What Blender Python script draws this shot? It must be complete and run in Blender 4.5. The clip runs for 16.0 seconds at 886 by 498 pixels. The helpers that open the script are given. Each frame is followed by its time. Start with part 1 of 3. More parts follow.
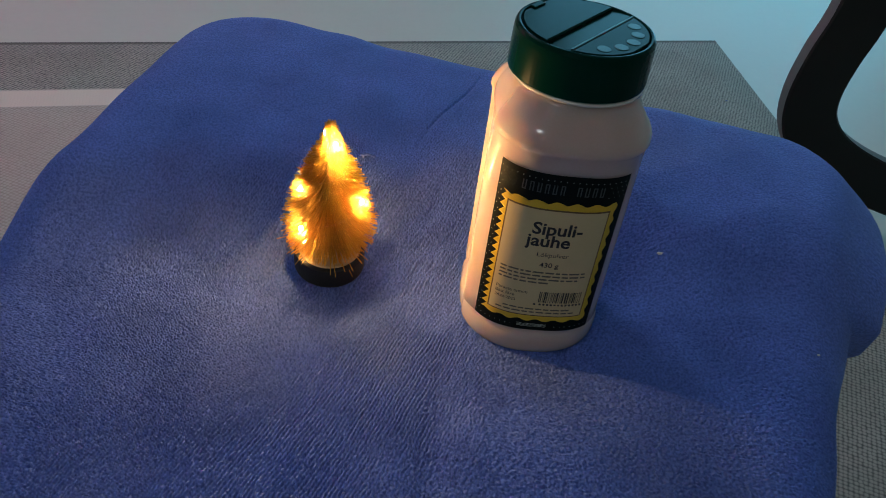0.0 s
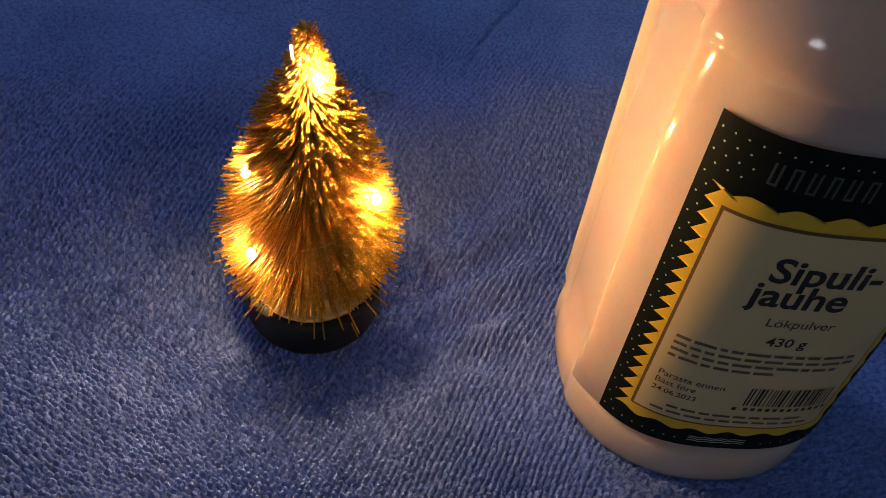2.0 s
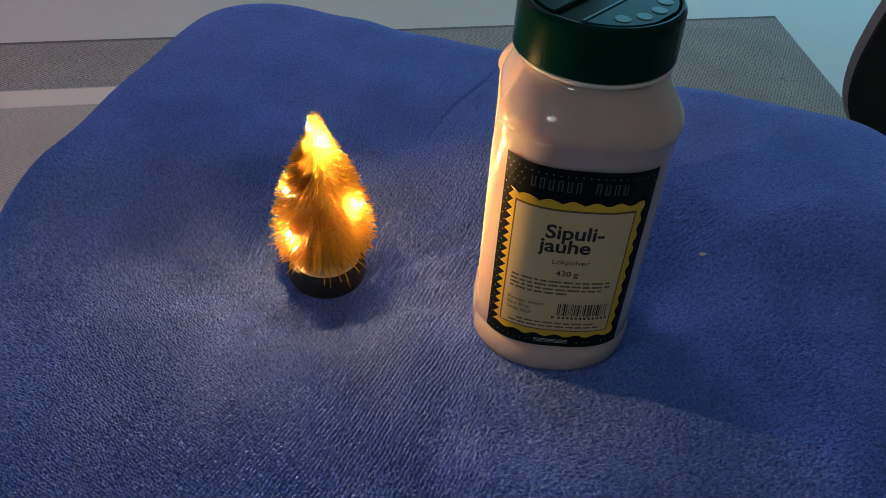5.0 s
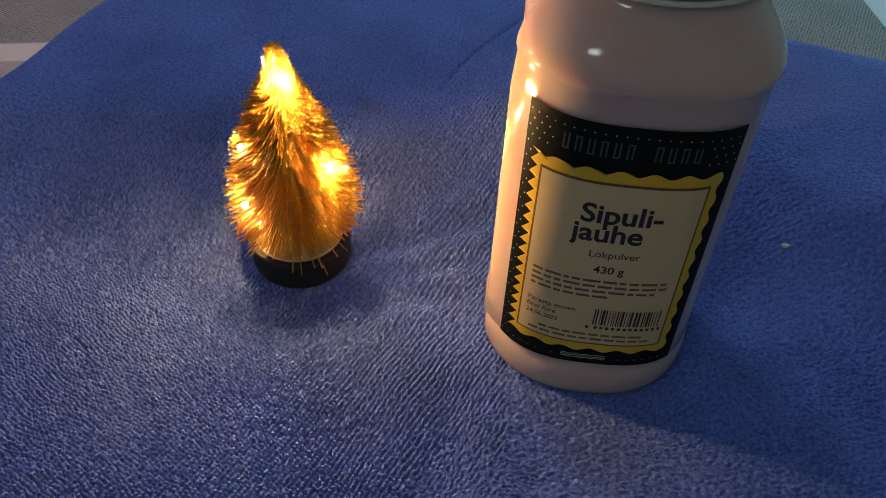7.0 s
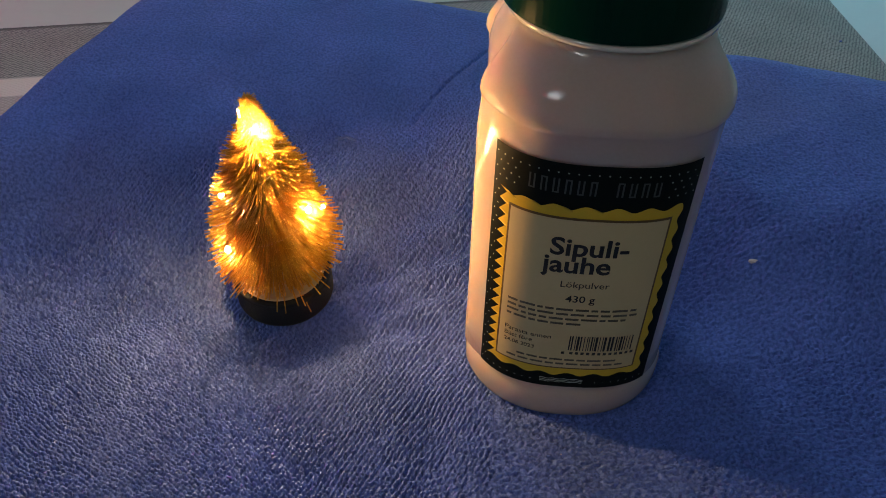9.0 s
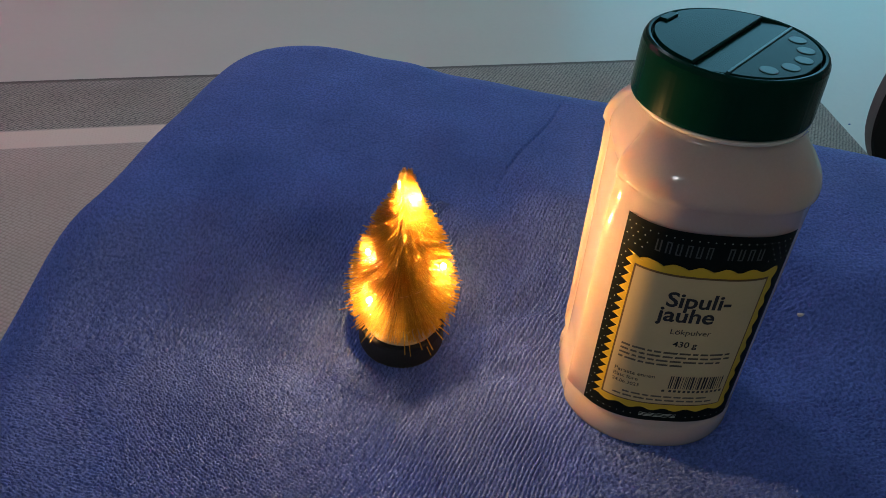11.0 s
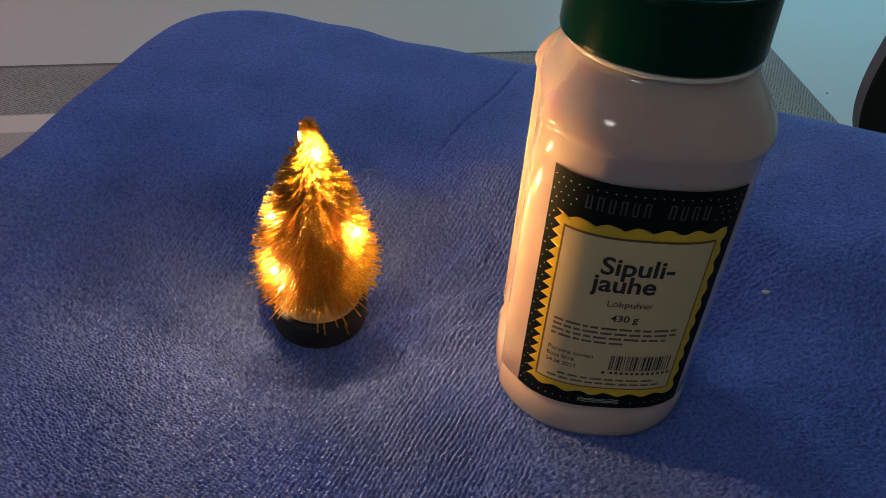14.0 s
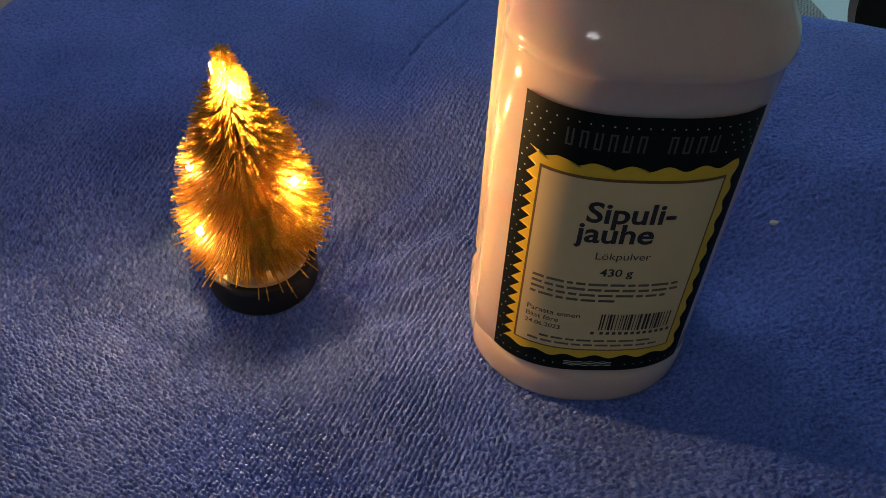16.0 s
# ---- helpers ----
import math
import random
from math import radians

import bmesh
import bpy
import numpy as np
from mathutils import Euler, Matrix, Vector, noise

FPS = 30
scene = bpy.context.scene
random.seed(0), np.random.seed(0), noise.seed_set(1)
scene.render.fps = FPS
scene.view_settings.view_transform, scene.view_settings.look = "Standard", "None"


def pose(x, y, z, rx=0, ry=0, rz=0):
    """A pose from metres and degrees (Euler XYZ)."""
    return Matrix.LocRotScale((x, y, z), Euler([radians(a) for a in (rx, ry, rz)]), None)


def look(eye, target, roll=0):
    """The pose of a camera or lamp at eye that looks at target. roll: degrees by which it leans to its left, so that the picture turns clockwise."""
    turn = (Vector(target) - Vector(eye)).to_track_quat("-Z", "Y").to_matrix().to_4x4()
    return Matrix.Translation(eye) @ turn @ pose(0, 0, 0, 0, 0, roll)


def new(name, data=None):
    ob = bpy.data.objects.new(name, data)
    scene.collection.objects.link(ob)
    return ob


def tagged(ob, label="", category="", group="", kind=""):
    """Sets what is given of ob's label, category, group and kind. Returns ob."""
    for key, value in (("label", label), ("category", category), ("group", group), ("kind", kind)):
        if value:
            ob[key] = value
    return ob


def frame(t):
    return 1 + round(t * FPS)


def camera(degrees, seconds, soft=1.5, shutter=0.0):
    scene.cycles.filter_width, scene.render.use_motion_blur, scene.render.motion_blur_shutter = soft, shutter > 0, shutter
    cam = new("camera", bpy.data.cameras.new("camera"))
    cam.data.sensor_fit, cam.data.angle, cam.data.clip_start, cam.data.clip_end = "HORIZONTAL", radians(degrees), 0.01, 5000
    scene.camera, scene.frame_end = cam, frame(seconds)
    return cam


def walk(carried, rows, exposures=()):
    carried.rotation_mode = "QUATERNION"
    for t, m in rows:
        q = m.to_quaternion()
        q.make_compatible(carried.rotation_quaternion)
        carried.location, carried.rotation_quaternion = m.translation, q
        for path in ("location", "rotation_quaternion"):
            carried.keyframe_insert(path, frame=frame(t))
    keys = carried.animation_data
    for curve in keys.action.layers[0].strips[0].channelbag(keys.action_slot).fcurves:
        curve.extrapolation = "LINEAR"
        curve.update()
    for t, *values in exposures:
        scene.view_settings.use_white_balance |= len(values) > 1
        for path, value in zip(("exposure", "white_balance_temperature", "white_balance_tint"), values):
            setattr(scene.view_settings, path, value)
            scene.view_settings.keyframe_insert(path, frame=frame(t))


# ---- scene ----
cam = camera(57.5, 16.0, soft=0.8, shutter=0.15)
METRES, EYE, TILT, LEAN, TURN = 1.0, 0.80, -39.2, -6.2, 0.0
ROWS = [
    (0.0, 0.0, 0.0, 0.0, 0.0, 0.0, 0.0),
    (0.5, -0.0182, 0.1385, 0.0185, -0.06, -1.73, -0.17),
    (1.0, -0.0376, 0.2321, 0.0267, -0.06, -4.62, -0.14),
    (1.5, -0.0367, 0.2443, 0.0322, -0.23, -5.18, -0.1),
    (2.0, -0.0294, 0.2425, 0.0346, -0.27, -5.51, 0.26),
    (2.5, -0.0091, 0.1947, 0.0253, -0.37, -5.43, 0.49),
    (3.0, 0.0133, 0.1009, 0.0205, -0.09, -3.98, 0.84),
    (3.5, 0.0106, 0.0295, 0.0124, -0.15, -1.55, 0.76),
    (4.0, 0.0166, -0.0018, 0.0062, 1.2, -0.38, 0.28),
    (6.5, 0.0333, 0.1636, 0.0148, 6.2, -2.33, 1.09),
    (7.0, 0.0339, 0.1582, 0.0115, 6.82, -2.82, -0.78),
    (7.5, 0.0343, 0.1563, 0.016, 7.22, -3.26, -1.26),
    (8.0, 0.0322, 0.1509, 0.0184, 7.32, -3.61, -1.45),
    (8.5, 0.0424, 0.1348, 0.0143, 7.47, -3.63, -0.52),
    (9.0, 0.0391, 0.1481, 0.0216, 5.8, -2.12, 1.84),
    (9.5, 0.006, 0.1219, 0.0275, 5.0, 0.1, 1.13),
    (12.0, -0.0356, 0.083, 0.0226, 2.29, 1.7, 1.43),
    (12.5, -0.0418, 0.0799, 0.0206, 2.45, 1.68, 1.41),
    (13.0, -0.0432, 0.0795, 0.0208, 2.36, 1.64, 1.27),
    (13.5, -0.0399, 0.0859, 0.0158, 2.45, 1.68, 0.98),
    (14.0, 0.0032, 0.1334, 0.0105, 2.54, 1.55, 1.01),
    (14.5, 0.0172, 0.1707, 0.0195, 2.22, -1.01, 1.83),
    (15.0, 0.017, 0.1895, 0.0192, 1.74, -3.37, 3.41),
    (15.5, 0.0158, 0.193, 0.021, 1.6, -4.1, 3.94),
    (16.0, 0.0114, 0.1862, 0.0213, 1.48, -4.3, 3.7),
]
EXPOSURES = [(0.0, 0.1, 6050, 8), (0.5, 0.0, 6050, 8), (1.0, -0.3, 6250, 9), (1.5, -0.38, 6300, 10), (2.0, -0.36, 6200, 9), (2.5, -0.22, 5950, 8), (3.0, -0.05, 5850, 8), (4.0, 0.05, 5950, 8),
             (7.0, 0.0, 6250, 9), (9.5, 0.0, 6300, 10), (12.5, 0.0, 6500, 11), (14.5, -0.1, 6450, 11), (16.0, -0.12, 6400, 10)]
walk(cam, [(t, pose(0, 0, EYE, TILT, LEAN, TURN) @ pose(METRES * x, METRES * y, METRES * z, 90 + pitch, roll, yaw)) for t, x, y, z, yaw, pitch, roll in ROWS], EXPOSURES)

# ---------------------------------------------------------------- world and lamps
world = bpy.data.worlds.new("world")
scene.world = world
world.use_nodes = True
world.node_tree.nodes["Background"].inputs[0].default_value = (0.10, 0.22, 0.42, 1)
world.node_tree.nodes["Background"].inputs[1].default_value = 0.3


def area_lamp(name, m, sx, sy, watts, colour):
    d = bpy.data.lights.new(name, "AREA")
    d.shape, d.size, d.size_y, d.energy, d.color = "RECTANGLE", sx, sy, watts, colour
    ob = new(name, d)
    ob.matrix_world = m
    return ob


area_lamp("window_daylight", look((1.25, 3.16, 1.15), (0.4, 0.4, 0.4)), 1.5, 2.0, 20.0, (0.26, 0.72, 1.0))
# added lamp with no known source, brightens the far towel and floor
area_lamp("unseen_lamp_light", look((-0.75, 1.8, 2.36), (-0.4, 1.3, 0.0)), 0.42, 0.42, 8.4, (0.70, 0.87, 1.0))
area_lamp("unseen_lamp_light", look((-1.1, -1.35, 2.36), (0.0, 0.3, 0.4)), 0.45, 0.45, 5.2, (1.0, 0.95, 0.88))
area_lamp("led_strip_light", look((-1.93, 1.8, 1.0), (0.0, 0.6, 0.2)), 0.9, 0.05, 0.8, (1.0, 0.22, 0.34))


# ---------------------------------------------------------------- materials
def mat(name, colour=(0.5, 0.5, 0.5), rough=0.5, metal=0.0, **more):
    m = bpy.data.materials.new(name)
    m.use_nodes = True
    b = m.node_tree.nodes["Principled BSDF"]
    b.inputs["Base Color"].default_value = (*colour, 1)
    b.inputs["Roughness"].default_value = rough
    b.inputs["Metallic"].default_value = metal
    for key, value in more.items():
        b.inputs[key.replace("_", " ")].default_value = value
    return m


def nd(m, kind, **values):
    n = m.node_tree.nodes.new(kind)
    for key, value in values.items():
        n.inputs[key.replace("_", " ")].default_value = value
    return n


def wire(m, a, out, b, inp):
    m.node_tree.links.new(a.outputs[out], b.inputs[inp])


def bsdf(m):
    return m.node_tree.nodes["Principled BSDF"]


def coords(m, scale=(1, 1, 1), turn=0.0, space="Object"):
    c = nd(m, "ShaderNodeTexCoord")
    p = nd(m, "ShaderNodeMapping")
    p.inputs["Scale"].default_value = scale
    p.inputs["Rotation"].default_value = (0, 0, radians(turn))
    wire(m, c, space, p, "Vector")
    return p


def ramp(m, src, out, stops):
    r = nd(m, "ShaderNodeValToRGB")
    e = r.color_ramp.elements
    while len(e) < len(stops):
        e.new(0.5)
    for k, (pos, col) in zip(e, stops):
        k.position, k.color = pos, (*col, 1)
    wire(m, src, out, r, "Fac")
    return r


def mix(m, a, b, fac, kind="MIX"):
    """a, b: colours or (node, output); fac: number or (node, output)."""
    x = m.node_tree.nodes.new("ShaderNodeMix")
    x.data_type, x.blend_type = "RGBA", kind
    for key, v in ((6, a), (7, b), (0, fac)):
        if isinstance(v, tuple) and hasattr(v[0], "outputs"):
            m.node_tree.links.new(v[0].outputs[v[1]], x.inputs[key])
        else:
            x.inputs[key].default_value = (*v, 1) if key else v
    return (x, 2)


def set_colour(m, src):
    m.node_tree.links.new(src[0].outputs[src[1]], bsdf(m).inputs["Base Color"])


def bump(m, src, out, distance, strength=1.0, below=None):
    b = nd(m, "ShaderNodeBump", Distance=distance, Strength=strength)
    wire(m, src, out, b, "Height")
    if below:
        wire(m, below, "Normal", b, "Normal")
    wire(m, b, "Normal", bsdf(m), "Normal")
    return b


def speckled(name, colour, other, rough, scale, amount=0.5, metal=0.0, relief=0.0002, **more):
    """Two-scale variation between two close colours, with fine relief."""
    m = mat(name, colour, rough, metal, **more)
    p = coords(m)
    n1 = nd(m, "ShaderNodeTexNoise", Scale=scale, Detail=6.0, Roughness=0.65)
    n2 = nd(m, "ShaderNodeTexNoise", Scale=scale * 0.08, Detail=3.0)
    wire(m, p, "Vector", n1, "Vector"), wire(m, p, "Vector", n2, "Vector")
    f = mix(m, (n1, 0), (n2, 0), 0.4)
    r = ramp(m, f[0], f[1], [(0.35, (0, 0, 0)), (0.65, (amount, amount, amount))])
    set_colour(m, mix(m, colour, other, (r, 0)))
    bump(m, n1, 0, relief, 0.6)
    return m


# looped blue towelling: rows of small loops, with patches where the pile lies flatter
CLOTH = mat("blue_towelling", (0.05, 0.10, 0.38), 0.75, Sheen_Weight=0.05, Sheen_Roughness=0.4, Specular_IOR_Level=0.25)
CLOTH.node_tree.nodes["Principled BSDF"].inputs["Sheen Tint"].default_value = (0.80, 0.92, 1.0, 1)
_q = coords(CLOTH, (1, 1, 1), 0, "UV")
_n = nd(CLOTH, "ShaderNodeTexNoise", Scale=16.0, Detail=6.0, Roughness=0.6)
_n2 = nd(CLOTH, "ShaderNodeTexNoise", Scale=140.0, Detail=4.0, Roughness=0.6)
wire(CLOTH, _q, "Vector", _n, "Vector"), wire(CLOTH, _q, "Vector", _n2, "Vector")
_r = ramp(CLOTH, _n, 0, [(0.35, (0.103, 0.160, 0.48)), (0.68, (0.146, 0.218, 0.64))])
_r2 = ramp(CLOTH, _n2, 0, [(0.66, (0, 0, 0)), (0.74, (0.4, 0.4, 0.4))])
_n3 = nd(CLOTH, "ShaderNodeTexNoise", Scale=620.0, Detail=2.0)
wire(CLOTH, _q, "Vector", _n3, "Vector")
_c = mix(CLOTH, (_r, 0), (0.022, 0.046, 0.17), (ramp(CLOTH, _n3, 0, [(0.40, (0.5, 0.5, 0.5)), (0.58, (0, 0, 0))]), 0))
set_colour(CLOTH, mix(CLOTH, _c, (0.10, 0.14, 0.42), (_r2, 0)))
_b1 = bump(CLOTH, _n2, 0, 0.0030, 0.6)
bump(CLOTH, _n3, 0, 0.0008, 0.7, _b1)

FLOOR = speckled("pale_laminate", (0.58, 0.54, 0.46), (0.62, 0.57, 0.49), 0.38, 60, 0.6, relief=0.0001, Specular_IOR_Level=0.12)
WALL = speckled("painted_wall", (0.62, 0.58, 0.50), (0.68, 0.63, 0.55), 0.85, 90, 0.5)
CEILING = speckled("ceiling_paint", (0.75, 0.73, 0.70), (0.8, 0.78, 0.75), 0.9, 90, 0.5)
BLACK_FRAME = speckled("black_lacquer", (0.009, 0.009, 0.009), (0.014, 0.013, 0.012), 0.5, 200, 0.5, relief=0.00005, Specular_IOR_Level=0.3)
# same black lacquer, painted paler for the light its edge faces catch
FRAME_EDGE = speckled("lit_lacquer_edge", (0.11, 0.11, 0.11), (0.15, 0.15, 0.145), 0.4, 150, 0.5, relief=0.00005)
WOOD_DARK = speckled("dark_wood", (0.08, 0.05, 0.03), (0.12, 0.07, 0.04), 0.5, 120)
WINDOW_FRAME = mat("white_window_frame", (0.7, 0.7, 0.7), 0.4)

# coarse woven rug with one pale stripe along its far end
RUG = mat("woven_rug", (0.15, 0.13, 0.115), 0.95)
_p = coords(RUG, (1 / 0.0060, 1 / 0.0060, 1 / 0.0060), 35, "UV")
_v = nd(RUG, "ShaderNodeTexVoronoi", Scale=1.0, Randomness=0.25)
wire(RUG, _p, "Vector", _v, "Vector")
_q = coords(RUG, (1, 1, 1), 0, "UV")
_n = nd(RUG, "ShaderNodeTexNoise", Scale=9.0, Detail=6.0)
wire(RUG, _q, "Vector", _n, "Vector")
_c = mix(RUG, (ramp(RUG, _n, 0, [(0.35, (0.36, 0.31, 0.26)), (0.65, (0.44, 0.38, 0.32))]), 0), (0.13, 0.115, 0.10),
         (ramp(RUG, _v, 0, [(0.3, (0, 0, 0)), (0.65, (1, 1, 1))]), 0))
_s = nd(RUG, "ShaderNodeSeparateXYZ")
wire(RUG, _q, "Vector", _s, 0)
_m1 = ramp(RUG, _s, "Y", [(0.0, (0, 0, 0)), (0.2095, (0, 0, 0)), (0.212, (1, 1, 1)), (0.270, (1, 1, 1)), (0.2725, (0, 0, 0))])
_m2 = ramp(RUG, _s, "Y", [(0.262, (0, 0, 0)), (0.272, (0.45, 0.45, 0.45))])
_mu = ramp(RUG, _s, "X", [(0.90, (0, 0, 0)), (0.94, (1, 1, 1))])
_c = mix(RUG, _c, (0.72, 0.54, 0.45), mix(RUG, (0, 0, 0), (_m2, 0), (_mu, 0)))
_c = mix(RUG, _c, (0.78, 0.63, 0.52), mix(RUG, (0, 0, 0), (_m1, 0), (_mu, 0)))
_m3 = ramp(RUG, _s, "Y", [(0.0, (1, 1, 1)), (0.011, (0.8, 0.8, 0.8)), (0.016, (0, 0, 0))])
_c = mix(RUG, _c, (0.12, 0.10, 0.085), (_m3, 0))
set_colour(RUG, _c)
_inv = nd(RUG, "ShaderNodeMath")
_inv.operation = "SUBTRACT"
_inv.inputs[0].default_value = 1.0
wire(RUG, _v, 0, _inv, 1)
bump(RUG, _inv, 0, 0.002, 0.6)

POWDER = speckled("onion_powder_behind_plastic", (0.50, 0.37, 0.335), (0.46, 0.335, 0.30), 0.8, 900, 0.8, relief=0.00006, Subsurface_Weight=0.85, Subsurface_Radius=(0.016, 0.009, 0.005), Subsurface_Scale=1.5, Coat_Weight=1.0, Coat_Roughness=0.10, Coat_IOR=1.5)
SHELL = speckled("clear_plastic_rim", (0.62, 0.56, 0.52), (0.66, 0.60, 0.55), 0.2, 300, 0.5, relief=0.00003, Coat_Weight=1.0, Coat_Roughness=0.05)
CAP = speckled("dark_green_plastic", (0.0008, 0.020, 0.014), (0.0012, 0.024, 0.017), 0.22, 700, 0.6, relief=0.00002, Specular_IOR_Level=0.05)
CAP_LIGHT = speckled("green_plastic_mark", (0.004, 0.034, 0.028), (0.005, 0.038, 0.031), 0.35, 700, 0.6, relief=0.00004)
LABEL_BLACK = speckled("label_black", (0.003, 0.005, 0.0045), (0.006, 0.008, 0.007), 0.55, 500, 0.6, relief=0.00002, Specular_IOR_Level=0.1)
LABEL_YELLOW = speckled("label_yellow", (0.60, 0.38, 0.015), (0.66, 0.43, 0.02), 0.55, 500, 0.6, relief=0.00002)
LABEL_CREAM = speckled("label_cream", (0.55, 0.42, 0.22), (0.59, 0.45, 0.245), 0.55, 500, 0.6, relief=0.00002)
LABEL_BROWN = mat("label_brown", (0.13, 0.07, 0.02), 0.55)
INK = mat("print_ink", (0.012, 0.011, 0.012), 0.55)
INK_SOFT = mat("print_ink_thin", (0.035, 0.03, 0.025), 0.55)
INK_FAINT = mat("print_ink_small", (0.11, 0.09, 0.06), 0.55)
INK_GREY = mat("print_dull_gold", (0.045, 0.05, 0.045), 0.4)
INK_WHITE = mat("print_white", (0.38, 0.42, 0.36), 0.5)
BASE_BLACK = speckled("black_felted_plastic", (0.003, 0.003, 0.003), (0.006, 0.006, 0.006), 0.7, 500, 0.6)
# lamplight on the black base's top, put into the colour as pale beige
BASE_TOP = speckled("lit_base_disc", (0.55, 0.40, 0.22), (0.45, 0.32, 0.17), 0.6, 300, 0.6)
COPPER = mat("copper_wire", (0.75, 0.42, 0.16), 0.3, 1.0)
STEEL = mat("wire_end", (0.5, 0.5, 0.5), 0.3, 0.6)
CRUMB = mat("pale_crumb", (0.75, 0.66, 0.55), 0.8)
LINT = mat("lint", (0.085, 0.135, 0.38), 0.9)

# glittered gold bristles
GOLD = mat("gold_glitter", (0.80, 0.48, 0.10), 0.42, 0.3)
_g = nd(GOLD, "ShaderNodeNewGeometry")
_p = coords(GOLD)
_v = nd(GOLD, "ShaderNodeTexVoronoi", Scale=2600.0)
wire(GOLD, _p, "Vector", _v, "Vector")
_r = ramp(GOLD, _g, "Random Per Island", [(0.0, (0.48, 0.215, 0.014)), (1.0, (0.66, 0.34, 0.026))])
set_colour(GOLD, mix(GOLD, (_r, 0), (1.0, 0.62, 0.10), (ramp(GOLD, _v, "Color", [(0.72, (0, 0, 0)), (0.8, (1, 1, 1))]), 0)))
bump(GOLD, _v, "Distance", 0.0003, 1.0)
# the film lets part of the light through
_t = nd(GOLD, "ShaderNodeBsdfTranslucent")
wire(GOLD, _r, 0, _t, "Color")
_x = nd(GOLD, "ShaderNodeMixShader")
_x.inputs[0].default_value = 0.4
wire(GOLD, bsdf(GOLD), 0, _x, 1)
wire(GOLD, _t, 0, _x, 2)
wire(GOLD, _x, 0, GOLD.node_tree.nodes["Material Output"], "Surface")


def glow(name, colour, strength):
    m = mat(name, colour, 0.4)
    bsdf(m).inputs["Emission Color"].default_value = (*colour, 1)
    bsdf(m).inputs["Emission Strength"].default_value = strength
    return m


# back, side and under belong to unseen bulbs added to brighten brush and towel
LED = {k: glow("warm_led_" + k, (1.0, 0.565, 0.185), v) for k, v in (("top", 10500.0), ("right", 4000.0), ("low", 2000.0), ("left", 1300.0), ("back", 850.0), ("side", 2200.0), ("under", 1500.0))}
DUSK = glow("dusk_sky", (0.09, 0.45, 0.58), 0.37)
PINK = glow("pink_led", (1.0, 0.06, 0.35), 85.0)
DIFFUSER = glow("lamp_diffuser", (0.80, 0.93, 1.0), 5.0)


# ---------------------------------------------------------------- mesh helpers
def link(name, me, material, parent=None, label="", smooth=False):
    me.materials.append(material)
    if smooth:
        me.polygons.foreach_set("use_smooth", [True] * len(me.polygons))
    ob = new(name, me)
    ob.parent = parent
    if label:
        ob["label"] = label
    return ob


def part(name, bm, material, parent=None, label="", smooth=False):
    me = bpy.data.meshes.new(name)
    bmesh.ops.recalc_face_normals(bm, faces=bm.faces)
    bm.to_mesh(me)
    bm.free()
    return link(name, me, material, parent, label, smooth)


def from_data(name, verts, faces, material, parent=None, label="", smooth=False):
    me = bpy.data.meshes.new(name)
    me.from_pydata([tuple(v) for v in verts], [], faces)
    me.update()
    return link(name, me, material, parent, label, smooth)


def box(sx, sy, sz, bevel=0.0, at=(0, 0, 0)):
    bm = bmesh.new()
    bmesh.ops.create_cube(bm, size=1.0)
    for v in bm.verts:
        v.co = Vector((v.co.x * sx + at[0], v.co.y * sy + at[1], v.co.z * sz + at[2]))
    if bevel:
        bmesh.ops.bevel(bm, geom=bm.edges, offset=bevel, segments=3, profile=0.5, affect="EDGES")
    return bm


def lathe(profile, n=64):
    """A turned solid from (radius, height) pairs."""
    bm = bmesh.new()
    rings = [[bm.verts.new((r * math.cos(2 * math.pi * i / n), r * math.sin(2 * math.pi * i / n), z)) for i in range(n)] for r, z in profile]
    for a, b in zip(rings, rings[1:]):
        for i in range(n):
            bm.faces.new((a[i], a[(i + 1) % n], b[(i + 1) % n], b[i]))
    bm.faces.new(rings[0][::-1])
    bm.faces.new(rings[-1])
    return bm


def tube(points, r, n=6, closed=False):
    bm = bmesh.new()
    rings = []
    pts = [Vector(p) for p in points]
    for i, p in enumerate(pts):
        d = (pts[min(i + 1, len(pts) - 1)] - pts[max(i - 1, 0)]).normalized()
        a = d.cross(Vector((0.3, 0.2, 1)) if abs(d.z) < 0.9 else Vector((1, 0, 0))).normalized()
        b = d.cross(a)
        rings.append([bm.verts.new(p + r * (math.cos(2 * math.pi * k / n) * a + math.sin(2 * math.pi * k / n) * b)) for k in range(n)])
    for a, b in zip(rings, rings[1:]):
        for k in range(n):
            bm.faces.new((a[k], a[(k + 1) % n], b[(k + 1) % n], b[k]))
    bm.faces.new(rings[0])
    bm.faces.new(rings[-1][::-1])
    return bm


def smooth01(a, b, x):
    t = np.clip((x - a) / (b - a), 0, 1)
    return t * t * (3 - 2 * t)


# ---------------------------------------------------------------- room
X0, X1, Y0, Y1, H = -2.0, 2.6, -2.2, 3.3, 2.45
def setting(ob, label=""):
    return tagged(ob, label=label, kind="structure")


setting(part("floor", box(X1 - X0 + 0.4, Y1 - Y0 + 0.4, 0.1, at=((X0 + X1) / 2, (Y0 + Y1) / 2, -0.05)), FLOOR), "pale grey glossy laminate floor")
setting(part("ceiling", box(X1 - X0 + 0.4, Y1 - Y0 + 0.4, 0.1, at=((X0 + X1) / 2, (Y0 + Y1) / 2, H + 0.05)), CEILING), "white painted ceiling")
setting(part("wall_west", box(0.12, Y1 - Y0 + 0.24, H, at=(X0 - 0.06, (Y0 + Y1) / 2, H / 2)), WALL), "beige painted wall")
